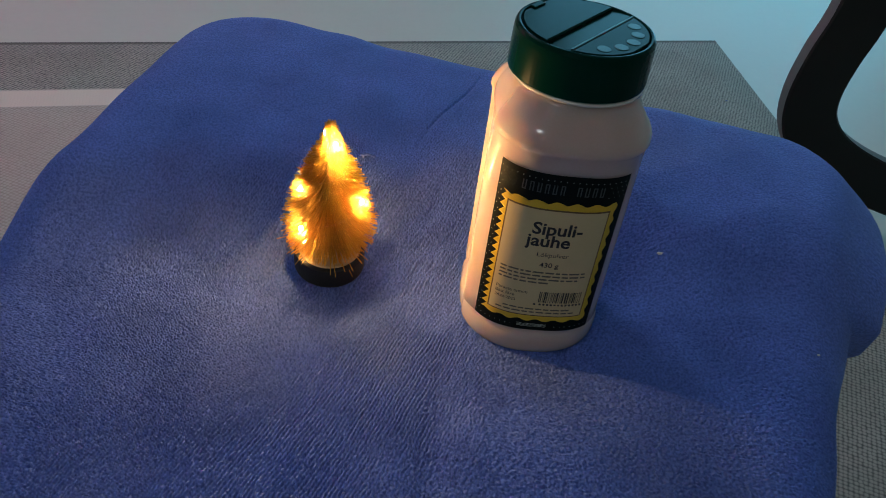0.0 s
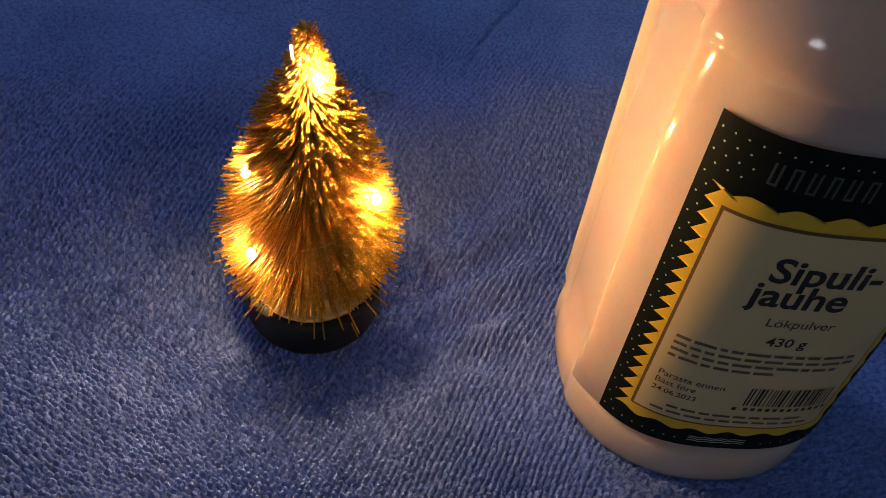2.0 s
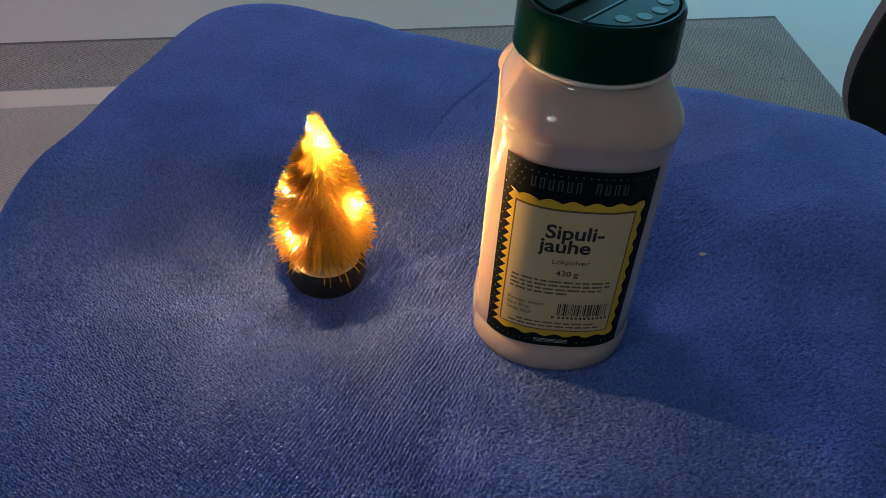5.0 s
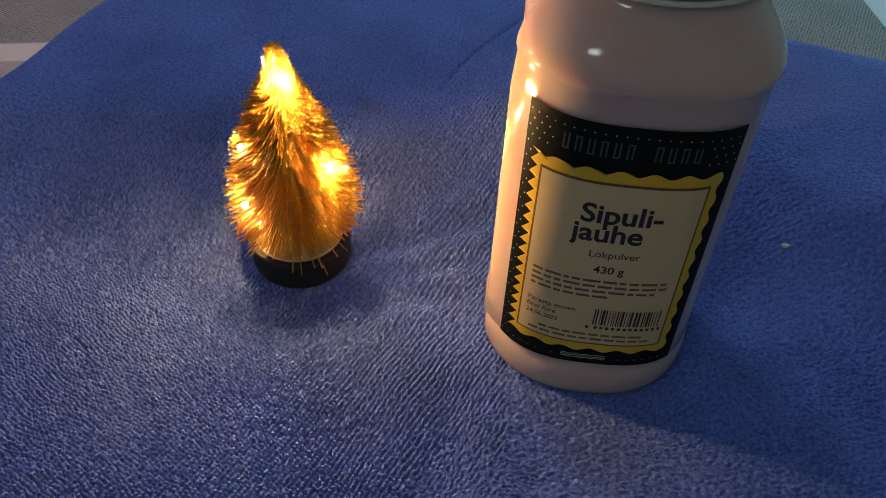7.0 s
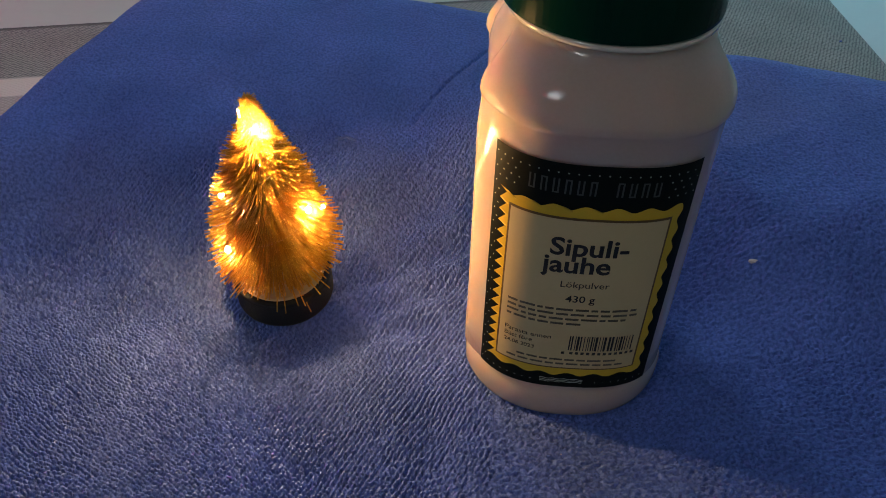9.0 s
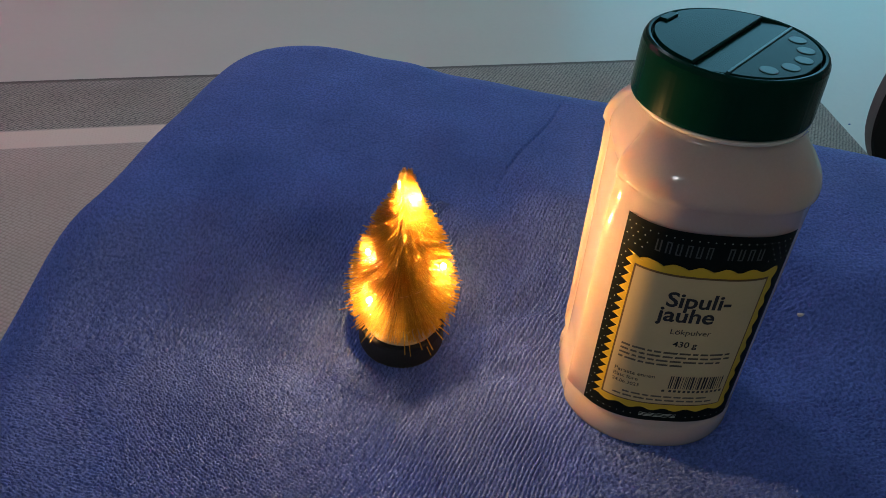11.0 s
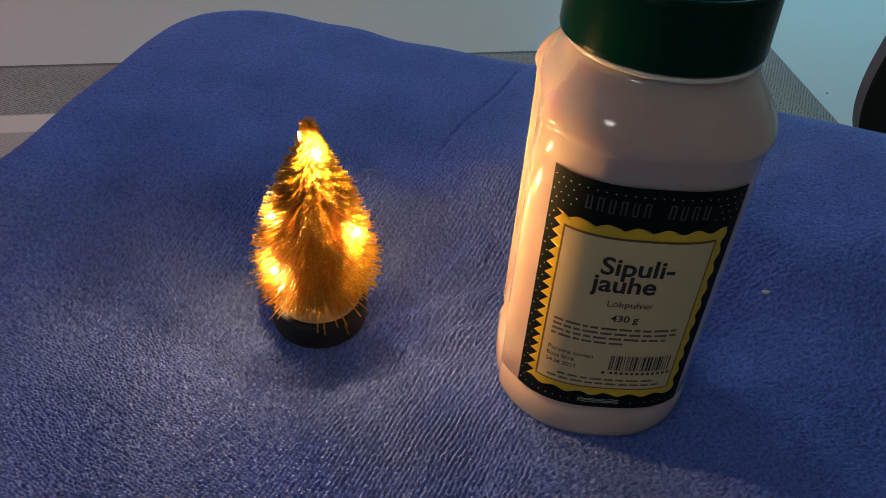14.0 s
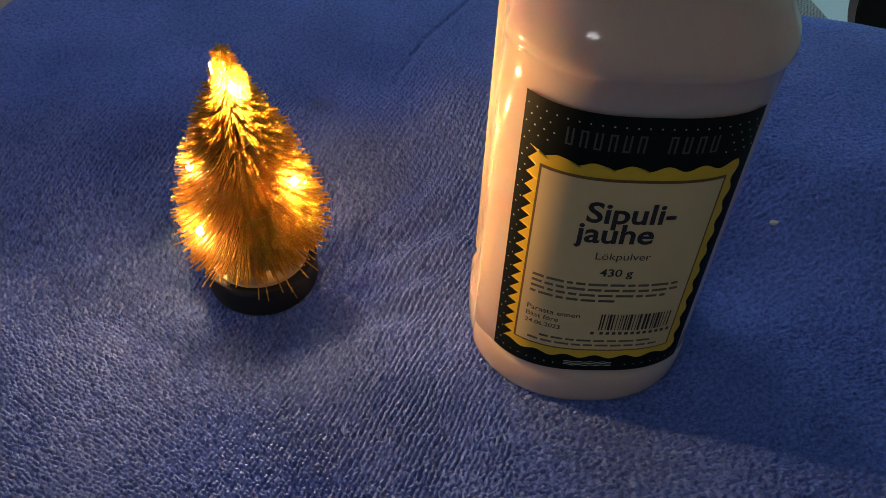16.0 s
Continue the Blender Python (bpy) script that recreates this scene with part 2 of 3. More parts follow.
setting(part("wall_east", box(0.12, Y1 - Y0 + 0.24, H, at=(X1 + 0.06, (Y0 + Y1) / 2, H / 2)), WALL), "beige painted wall")
setting(part("wall_south", box(X1 - X0, 0.12, H, at=((X0 + X1) / 2, Y0 - 0.06, H / 2)), WALL), "beige painted wall")
WX0, WX1, WZ0, WZ1 = 0.43, 2.1, 0.08, 2.15
bm = bmesh.new()
for ax, bx, az, bz in ((X0, WX0, 0, H), (WX1, X1, 0, H), (WX0, WX1, 0, WZ0), (WX0, WX1, WZ1, H)):
    bmesh.ops.create_cube(bm, size=1.0, matrix=Matrix.LocRotScale(((ax + bx) / 2, Y1 + 0.06, (az + bz) / 2), None, (bx - ax, 0.12, bz - az)))
setting(part("wall_north", bm, WALL), "beige painted wall with a tall window opening")
win = new("window_1")
win.location = (WX0, Y1 + 0.06, WZ0)
setting(win, "tall white-framed window with blue dusk behind")
bm = bmesh.new()
w, h = WX1 - WX0, WZ1 - WZ0
for cx, cz, sx, sz in ((0.025, h / 2, 0.05, h), (w - 0.025, h / 2, 0.05, h), (w / 2, 0.025, w - 0.1, 0.05), (w / 2, h - 0.025, w - 0.1, 0.05)):
    bmesh.ops.create_cube(bm, size=1.0, matrix=Matrix.LocRotScale((cx, 0, cz), None, (sx, 0.06, sz)))
part("window_frame", bm, WINDOW_FRAME, win)
setting(part("backdrop", box(2.6, 0.02, 2.6, at=(1.25, Y1 + 0.5, 1.2)), DUSK), "blue dusk sky outside the window")

# rug: far edge, right-hand edge, and its own axes for the stripe
A, B, C, D = Vector((0.775, 1.905)), Vector((-1.95, 1.25)), Vector((0.98, -0.60)), Vector((-1.85, -1.2))
bm = bmesh.new()
uvl = bm.loops.layers.uv.new()
N = 40
grid = [[None] * (N + 1) for _ in range(N + 1)]
along = (B - A).normalized()
for i in range(N + 1):
    for j in range(N + 1):
        s, t = i / N, j / N
        p = (A.lerp(B, s)).lerp(C.lerp(D, s), t)
        edge = min(s, 1 - s, t, 1 - t) * N
        z = 0.002 if edge == 0 else 0.008
        grid[i][j] = bm.verts.new((p.x, p.y, z))
for i in range(N):
    for j in range(N):
        f = bm.faces.new((grid[i][j], grid[i + 1][j], grid[i + 1][j + 1], grid[i][j + 1]))
        for l in f.loops:
            q = l.vert.co.to_2d() - A
            l[uvl].uv = (q.dot(along), abs(q.x * along.y - q.y * along.x))
rug = tagged(part("rug", bm, RUG), "flat grey-brown woven rug with one pale stripe", "rug")

# ceiling lights, both unseen; the far one is added to brighten towel and floor
for place in ((-0.75, 1.8, H), (-1.1, -1.35, H)):
    cl = tagged(new("unseen_ceiling_light"), "unseen square white ceiling light with a frosted cover", "light", "ceiling lights")
    cl.location = place
    part("frame", box(0.5, 0.5, 0.05, 0.008, (0, 0, -0.025)), WINDOW_FRAME, cl)
    part("diffuser", box(0.45, 0.45, 0.02, 0.005, (0, 0, -0.055)), DIFFUSER, cl)
# pink strip on the west wall
ls = tagged(new("led_strip"), "pink glowing strip light along the wall", "light")
ls.location = (X0, 1.8, 1.0)
part("channel", box(0.02, 1.3, 0.03, 0.003, (0.01, 0, 0)), WINDOW_FRAME, ls)
part("tube", tube([(0.028, -0.63, 0), (0.028, 0.63, 0)], 0.004, 10), PINK, ls)


# ---------------------------------------------------------------- lounge chair side frame
def bent_frame(first, last):
    line = [(0.66, 0.56), (0.659, 0.40), (0.645, 0.32), (0.640, 0.26), (0.650, 0.212), (0.682, 0.170), (0.735, 0.135), (0.82, 0.102),
            (0.95, 0.068), (1.15, 0.044), (1.35, 0.044), (1.44, 0.10), (1.45, 0.3), (1.44, 0.52), (1.36, 0.60), (1.1, 0.625), (0.80, 0.625), (0.70, 0.61)]
    n, pts = len(line), []
    for i in range(n):
        p0, p1, p2, p3 = (Vector(line[(i + k - 1) % n]) for k in range(4))
        for s in range(6):
            t = s / 6
            pts.append(0.5 * (2 * p1 + (p2 - p0) * t + (2 * p0 - 5 * p1 + 4 * p2 - p3) * t * t + (3 * p1 - p0 - 3 * p2 + p3) * t ** 3))
    bm = bmesh.new()
    rings, m = [], len(pts)
    hw, th, bv = 0.0425, 0.030, 0.003
    section = [(-hw + bv, 0), (hw - bv, 0), (hw, bv), (hw, th - bv), (hw - bv, th), (-hw + bv, th), (-hw, th - bv), (-hw, bv)]
    for i, p in enumerate(pts):
        d = (pts[(i + 1) % m] - pts[i - 1]).normalized()
        nx = Vector((-d.y, d.x))
        rings.append([bm.verts.new((p.x + nx.x * a, 1.12 + b, max(p.y + nx.y * a, 0.0015))) for a, b in section])
    for i in range(first, last):
        a, b = rings[i % m], rings[(i + 1) % m]
        for k in range(8):
            bm.faces.new((a[k], a[(k + 1) % 8], b[(k + 1) % 8], b[k])).material_index = 1 if k in (2, 6) else 0
    bm.faces.new(rings[first % m][::-1])
    bm.faces.new(rings[last % m])
    bmesh.ops.delete(bm, geom=[v for v in bm.verts if not v.link_faces], context="VERTS")
    return bm


chair = tagged(new("lounge_chair"), "black lacquered lounge chair with a bent loop side frame", "chair")
part("front_leg", bent_frame(100, 138), BLACK_FRAME, chair).data.materials.append(FRAME_EDGE)
part("runner", bent_frame(30, 64), BLACK_FRAME, chair).data.materials.append(FRAME_EDGE)
part("back_leg", bent_frame(64, 84), BLACK_FRAME, chair).data.materials.append(FRAME_EDGE)
part("armrest", bent_frame(84, 100), BLACK_FRAME, chair).data.materials.append(FRAME_EDGE)

# ---------------------------------------------------------------- stool under the towel
OUT = [Vector(p) for p in ((-0.193, 0.750), (0.399, 0.577), (0.148, -0.02), (-0.334, -0.02))]
JAR = Vector((0.0905, 0.3835, 0.4510))
TREE = Vector((-0.036, 0.392, 0.463))
INSET, ROLL = 0.078, 0.050


def inset_polygon(poly, d):
    """The convex clockwise polygon moved inwards by d."""
    n, out = len(poly), []
    lines = []
    for i in range(n):
        p, q = poly[i], poly[(i + 1) % n]
        e = (q - p).normalized()
        inn = Vector((e.y, -e.x))
        lines.append((p + inn * d, e))
    for i in range(n):
        (p, e), (q, g) = lines[i - 1], lines[i]
        den = e.x * g.y - e.y * g.x
        s = ((q.x - p.x) * g.y - (q.y - p.y) * g.x) / den
        out.append(p + e * s)
    return out


INNER = inset_polygon(OUT, INSET)


def top_height(x, y):
    """Height of the towel's top."""
    z = 0.4595 + 0.029 * smooth01(0.365, 0.475, y + 0.12 * np.clip(x - 0.1, 0, 0.3)) - 0.006 * smooth01(0.30, 0.10, y)
    return z


def relief(x, y):
    """Soft rucks and folds of the towel."""
    r = 0.0018 * np.sin(21 * x + 9 * y + 1.7 * np.sin(13 * y)) * np.sin(17 * y - 11 * x + 1.3 * np.sin(19 * x))
    r += 0.0010 * np.sin(55 * x - 31 * y + 2 * np.sin(23 * x + 11 * y)) * np.sin(41 * y + 27 * x)
    # long crease towards the back
    def ridge(x0, y0, x1, y1, width, depth):
        dx, dy = x1 - x0, y1 - y0
        L = math.hypot(dx, dy)
        s = ((x - x0) * dx + (y - y0) * dy) / L
        d = ((x - x0) * dy - (y - y0) * dx) / L + 0.002 * np.sin(s * 40)
        return depth * np.exp(-(d / width) ** 2) * smooth01(0, 0.015, s) * smooth01(L, L - 0.015, s)
    r += ridge(0.012, 0.492, 0.068, 0.63, 0.0013, -0.0017)
    r += ridge(0.018, 0.490, 0.074, 0.63, 0.0026, 0.0006)
    r += ridge(0.000, 0.385, 0.055, 0.428, 0.0060, 0.0052)
    r += ridge(-0.002, 0.372, 0.050, 0.400, 0.0060, 0.0045)
    r += ridge(0.002, 0.402, 0.052, 0.456, 0.0062, 0.0042)
    r += ridge(-0.002, 0.360, 0.040, 0.372, 0.0055, 0.0032)
    r += ridge(-0.075, 0.335, -0.055, 0.372, 0.005, 0.0034)
    r += ridge(-0.095, 0.345, -0.066, 0.385, 0.006, 0.0026)
    r += ridge(0.036, 0.345, 0.028, 0.18, 0.010, -0.0040)
    r += ridge(0.055, 0.33, 0.058, 0.18, 0.011, 0.0018)
    r += ridge(-0.02, 0.34, -0.05, 0.20, 0.014, 0.0022)
    r += ridge(-0.032, 0.468, -0.012, 0.480, 0.003, 0.0028)
    r += ridge(0.15, 0.40, 0.28, 0.47, 0.010, 0.002)
    r += ridge(0.16, 0.35, 0.27, 0.40, 0.012, -0.002)
    return r


def towel_surface(x, y):
    z = top_height(x, y)
    # pressed flat under the jar and the little tree
    d = np.hypot(x - JAR.x, y - JAR.y)
    k = 1 - smooth01(0.050, 0.125, d)
    z = z * (1 - k) + (JAR.z - 0.0006) * k
    d = np.hypot(x - TREE.x, y - TREE.y)
    k = 1 - smooth01(0.023, 0.046, d)
    z = z * (1 - k) + (TREE.z - 0.0006 + (y - TREE.y) * 0.105) * k
    # the rucks run out just short of what stands on the cloth
    near_jar = smooth01(0.040, 0.062, np.hypot(x - JAR.x, y - JAR.y))
    near_tree = smooth01(0.022, 0.034, np.hypot(x - TREE.x, y - TREE.y))
    return z + relief(x, y) * near_jar * near_tree


def crushed(x, y):
    """1 where the pile is brushed out of its rows: in front of the jar and far to the right."""
    w = 0.012 * np.sin(31 * y + 2 * np.sin(17 * x)) + 0.006 * np.sin(83 * y + 40 * x)
    k = smooth01(-0.005, 0.080, x + 1.6 * w) * smooth01(0.350, 0.290, y + 0.8 * w)
    k = np.maximum(k, smooth01(0.115, 0.150, x + w))
    return np.maximum(k, 0.8 * smooth01(0.50, 0.56, y + w))


def loops(x, y):
    """Height of the pile: rows of small rounded loops, standing side by side, jumbled where the pile is crushed."""
    c, s = math.cos(radians(66.0)), math.sin(radians(66.0))
    loose = crushed(x, y)
    u, v = (x * c + y * s) / 0.00150, (-x * s + y * c) / 0.00195
    u = u + 0.4 * np.sin(v * 0.08 + 2 * np.sin(u * 0.03)) + 0.15 * np.sin(v * 0.31 + u * 0.17)
    v = v + 0.9 * np.sin(u * 0.045 + 1.3 * np.sin(v * 0.04)) + 0.12 * np.sin(u * 0.31 - v * 0.13)
    j0 = np.floor(v)
    best = np.zeros_like(u)
    for dj in (-1, 0, 1):
        j = j0 + dj
        shift = np.mod(np.sin(j * 91.7) * 4758.5, 1)
        i0 = np.floor(u - shift)
        for di in (-1, 0, 1):
            i = i0 + di
            h1 = np.mod(np.sin(i * 127.1 + j * 311.7) * 43758.5453, 1)
            h2 = np.mod(np.sin(i * 269.5 + j * 183.3) * 43758.5453, 1)
            h3 = np.mod(np.sin(i * 419.2 + j * 371.9) * 43758.5453, 1)
            du = u - (i + shift + 0.5 + (0.40 + 0.5 * loose) * (h1 - 0.5))
            dv = v - (j + 0.5 + (0.24 + 0.8 * loose) * (h2 - 0.5))
            d2 = du * du * 4.4 + dv * dv * 4.8 + (1.6 + 3.0 * loose) * du * dv * (h3 - 0.25)
            cap = 0.40 * np.sqrt(np.clip(1 - 0.95 * d2, 0, 1)) + 0.60 * smooth01(1.0, 0.72, d2)
            best = np.maximum(best, cap * (0.80 + 0.20 * h3))
    return 0.0024 * best * (1 - 0.45 * loose)


def build_towel():
    def spaced(*stops):
        return np.concatenate([np.arange(a, b, st) for (a, st), (b, _) in zip(stops, stops[1:])])
    xs = spaced((-0.50, 0.0035), (-0.27, 0.0007), (-0.16, 0.0003), (0.06, 0.0008), (0.34, 0.0035), (0.54, 0))
    ys = spaced((-0.18, 0.0035), (0.19, 0.0003), (0.37, 0.0006), (0.50, 0.0008), (0.68, 0.0035), (0.90, 0))
    gx, gy = np.meshgrid(xs, ys, indexing="ij")
    # nearest point of the inner polygon
    inside = np.ones_like(gx, bool)
    best = np.full_like(gx, 9.0)
    nx, ny = gx.copy(), gy.copy()
    for i in range(4):
        p, q = INNER[i], INNER[(i + 1) % 4]
        e = q - p
        L = e.length
        e = e / L
        s = np.clip((gx - p.x) * e.x + (gy - p.y) * e.y, 0, L)
        cx, cy = p.x + e.x * s, p.y + e.y * s
        d = np.hypot(gx - cx, gy - cy)
        inside &= (gx - p.x) * e.y - (gy - p.y) * e.x > 0
        m = d < best
        best = np.where(m, d, best)
        nx, ny = np.where(m, cx, nx), np.where(m, cy, ny)
    d = np.where(inside, 0, best)
    ux, uy = np.where(d > 0, (gx - nx) / np.maximum(best, 1e-6), 0), np.where(d > 0, (gy - ny) / np.maximum(best, 1e-6), 0)
    flat = INSET - ROLL
    e = np.maximum(d - flat, 0)
    a = np.minimum(e / ROLL, math.pi / 2)
    drop = ROLL * (1 - np.cos(a)) + np.maximum(e - ROLL * math.pi / 2, 0)
    out = np.where(d > 0, np.minimum(d, flat) + ROLL * np.sin(a), 0)
    # the hanging part swings out in soft waves, most at the far right-hand corner
    along = np.arctan2(gy - 0.35, gx)
    swing = smooth01(0.01, 0.09, drop)
    out = out + swing * (0.006 * np.sin(9 * along) + 0.003 * np.sin(23 * along + 1))
    corner = smooth01(0.385, 0.40, gy) * smooth01(0.62, 0.50, gy) * (gx > 0.2)
    out = out + corner * smooth01(0.010, 0.045, drop) * 0.020
    x, y = np.where(inside, gx, nx + ux * out), np.where(inside, gy, ny + uy * out)
    z = towel_surface(x, y) - drop
    near = smooth01(-0.29, -0.21, gx) * smooth01(0.34, 0.24, gx) * smooth01(0.19, 0.215, gy) * smooth01(0.68, 0.56, gy)
    near = near * (1 - 0.55 * smooth01(0.40, 0.50, gy)) * (0.85 + 0.25 * np.sin(37 * gx + 3 * np.sin(23 * gy)) * np.sin(31 * gy + 2 * np.sin(29 * gx)))
    m = near > 0
    z[m] += near[m] * loops(gx[m], gy[m])
    # uneven tufts
    rng = np.random.default_rng(4)
    tuft = rng.random(z.shape)
    tuft = (tuft + np.roll(tuft, 1, 0) + np.roll(tuft, 1, 1) + np.roll(tuft, (1, 1), (0, 1))) / 4
    z += 0.0011 * (tuft - 0.5) * (0.35 + 0.65 * near) * (inside | (drop < 0.02))
    # the hem turns under
    hem = 0.085 + 0.012 * np.sin(3 * along)
    over = np.maximum(drop - hem, 0)
    turn = np.minimum(over / 0.003, math.pi)
    back = over - 0.003 * turn
    z = np.where(over > 0, z + over - 0.003 * np.sin(turn) + back, z)
    x, y = np.where(over > 0, x - ux * 0.003 * (1 - np.cos(turn)), x), np.where(over > 0, y - uy * 0.003 * (1 - np.cos(turn)), y)
    keep = drop < hem + 0.022
    ok = keep[:-1, :-1] & keep[1:, :-1] & keep[1:, 1:] & keep[:-1, 1:]
    ni, nj = gx.shape
    idx = np.arange(ni * nj).reshape(ni, nj)
    quads = np.stack([idx[:-1, :-1][ok], idx[1:, :-1][ok], idx[1:, 1:][ok], idx[:-1, 1:][ok]], 1)
    used = np.unique(quads)
    remap = np.full(ni * nj, -1)
    remap[used] = np.arange(len(used))
    quads = remap[quads]
    co = np.stack([x.ravel()[used], y.ravel()[used], z.ravel()[used]], 1).astype(np.float32)
    uv = np.stack([gx.ravel()[used], gy.ravel()[used]], 1)
    me = bpy.data.meshes.new("towel")
    me.vertices.add(len(co))
    me.vertices.foreach_set("co", co.ravel())
    me.loops.add(quads.size)
    me.loops.foreach_set("vertex_index", quads.ravel().astype(np.int32))
    me.polygons.add(len(quads))
    me.polygons.foreach_set("loop_start", np.arange(0, quads.size, 4, dtype=np.int32))
    me.update(calc_edges=True)
    layer = me.uv_layers.new(name="flat")
    layer.data.foreach_set("uv", uv[quads.ravel()].ravel().astype(np.float32))
    me.validate()
    ob = link("towel", me, CLOTH, smooth=True)
    return tagged(ob, "rumpled royal blue towelling cloth draped over a stool", "towel")


build_towel()
stool = tagged(new("stool"), "low padded stool hidden under the blue towel", "stool")
inner = inset_polygon(OUT, 0.045)
bm = bmesh.new()
lo = [bm.verts.new((p.x, p.y, 0.33)) for p in inner]
hi = [bm.verts.new((p.x, p.y, 0.425)) for p in inner]
bm.faces.new(lo)
bm.faces.new(hi[::-1])
for i in range(4):
    bm.faces.new((lo[i], hi[i], hi[(i + 1) % 4], lo[(i + 1) % 4]))
bmesh.ops.bevel(bm, geom=bm.edges, offset=0.015, segments=3, profile=0.5, affect="EDGES")
part("seat", bm, WOOD_DARK, stool)
for p in inset_polygon(OUT, 0.09):
    part("leg", tube([(p.x, p.y, 0.0), (p.x, p.y, 0.335)], 0.02, 12), WOOD_DARK, stool)

# ---------------------------------------------------------------- spice jar
AX, AY, POW = 0.0445, 0.0475, 2 / 2.75


def plan(theta, inset=0.0, dent=1.0, circle=0.0, r=0.037):
    """The jar's outline at an angle; 0 is towards +x, -90 degrees the front."""
    c, s = math.cos(theta), math.sin(theta)
    x = (AX - inset) * math.copysign(abs(c) ** POW, c)
    y = (AY - inset) * math.copysign(abs(s) ** POW, s)
    if s > 0:
        x, y = (AX - inset) * math.copysign(abs(c) ** 0.70, c), (AY + 0.002 - inset) * s ** 0.70
    k = float(smooth01(-0.0205, -0.0170, y) * smooth01(0.0245, 0.0205, y)) * dent
    x -= math.copysign(0.0033 * k, x)
    return x * (1 - circle) + r * c * circle, y * (1 - circle) + (r * s - (0.0032 if r > 0.04 else 0)) * circle


def jar_solid(levels, n=144):
    bm = bmesh.new()
    rings = []
    for z, inset, dent, circle in levels:
        foot = z < 0.018
        ring = [plan(2 * math.pi * i / n, inset, dent, 0.6 if foot else circle, 0.0446 - inset if foot else 0.0338) for i in range(n)]
        # the front lobe stands out a little more on the side away from the barcode
        lobe = 0.0 if foot else 0.0026 * (1 - circle) * (1 - 0.7 * float(smooth01(0.132, 0.141, z)))
        ring = [(x - lobe * float(smooth01(-0.035, -0.041, x) * smooth01(-0.012, -0.018, y)), y) for x, y in ring]
        rings.append([bm.verts.new((*p, z)) for p in ring])
    for a, b in zip(rings, rings[1:]):
        for i in range(n):
            bm.faces.new((a[i], a[(i + 1) % n], b[(i + 1) % n], b[i]))
    bm.faces.new(rings[0][::-1])
    bm.faces.new(rings[-1])
    return bm


BODY = [(0.0, 0.0045, 1, 0), (0.0008, 0.0028, 1, 0), (0.0025, 0.0014, 1, 0), (0.005, 0.0007, 1, 0), (0.0115, 0.0006, 1, 0), (0.0145, 0.0010, 1, 0), (0.0160, 0.0016, 1, 0), (0.0168, 0.0025, 1, 0),
        (0.019, 0.0026, 1, 0), (0.03, 0.0027, 1, 0), (0.07, 0.0027, 1, 0), (0.11, 0.0027, 1, 0), (0.126, 0.0027, 1, 0), (0.1375, 0.0025, 1, 0), (0.1390, 0.0018, 1, 0), (0.1402, 0.0013, 1, 0),
        (0.143, 0.0014, 1, 0), (0.1465, 0.0022, 0.95, 0.03), (0.1500, 0.0036, 0.9, 0.09), (0.1540, 0.0055, 0.8, 0.24), (0.1570, 0.0072, 0.6, 0.50), (0.1595, 0.008, 0.3, 0.8), (0.1615, 0.008, 0, 1), (0.1745, 0.008, 0, 1)]
jar = tagged(new("spice_jar"), "clear plastic jar of beige onion powder with dark green lid", "jar")
jar.location = JAR
part("body", jar_solid(BODY), POWDER, jar, "glossy clear plastic body packed with pale pinkish beige powder", smooth=True)
CAP_Z0, CAP_Z1 = 0.1645, 0.1888
cap = part("lid", lathe([(0.0366, CAP_Z0), (0.0378, CAP_Z0 + 0.0006), (0.0380, CAP_Z0 + 0.002), (0.0376, CAP_Z1 - 0.005), (0.0373, CAP_Z1 - 0.0022), (0.0365, CAP_Z1 - 0.0006),
                        (0.0355, CAP_Z1), (0.0345, CAP_Z1 - 0.0002), (0.0338, CAP_Z1 - 0.0026), (0.02, CAP_Z1 - 0.0026)], 96), CAP, jar, "dark green flip-top shaker lid", smooth=False)
cap.matrix_basis = Matrix.Translation((-0.0008, 0.0005, 0)) @ Matrix.Diagonal((0.958, 0.958, 1, 1))
part("neck_ring", lathe([(0.0338, 0.1620), (0.0352, 0.1625), (0.0352, 0.1640), (0.0338, 0.1645)], 96), SHELL, jar, "clear ring below the lid", smooth=True)


def disc_segment(r, lo, hi, z0, z1, turn, bevel=0.0, fall=0.0, n=40):
    """The part of a disc between two parallel chords, raised."""
    bm = bmesh.new()
    rim = []
    for i in range(n + 1):
        c = lo + (hi - lo) * i / n
        rim.append((c, math.sqrt(max(r * r - c * c, 0))))
    outline = [(a, b) for a, b in rim] + [(a, -b) for a, b in reversed(rim)]
    cs, sn = math.cos(turn), math.sin(turn)
    clean = []
    for a, b in outline:
        q = (a * cs - b * sn, a * sn + b * cs)
        if not clean or math.dist(q, clean[-1][:2]) > 1e-5:
            clean.append((*q, z1 - fall * (hi - a) / (hi - lo)))
    if math.dist(clean[0][:2], clean[-1][:2]) < 1e-5:
        clean.pop()
    low = [bm.verts.new((x, y, z0)) for x, y, _ in clean]
    top = [bm.verts.new((x * 0.985, y * 0.985, z)) for x, y, z in clean]
    lid_face = bm.faces.new(top)
    bm.faces.new(low[::-1])
    for i in range(len(low)):
        j = (i + 1) % len(low)
        bm.faces.new((low[i], low[j], top[j], top[i]))
    if bevel:
        bmesh.ops.bevel(bm, geom=list(lid_face.edges), offset=bevel, segments=3, profile=0.5, affect="EDGES")
    return bm


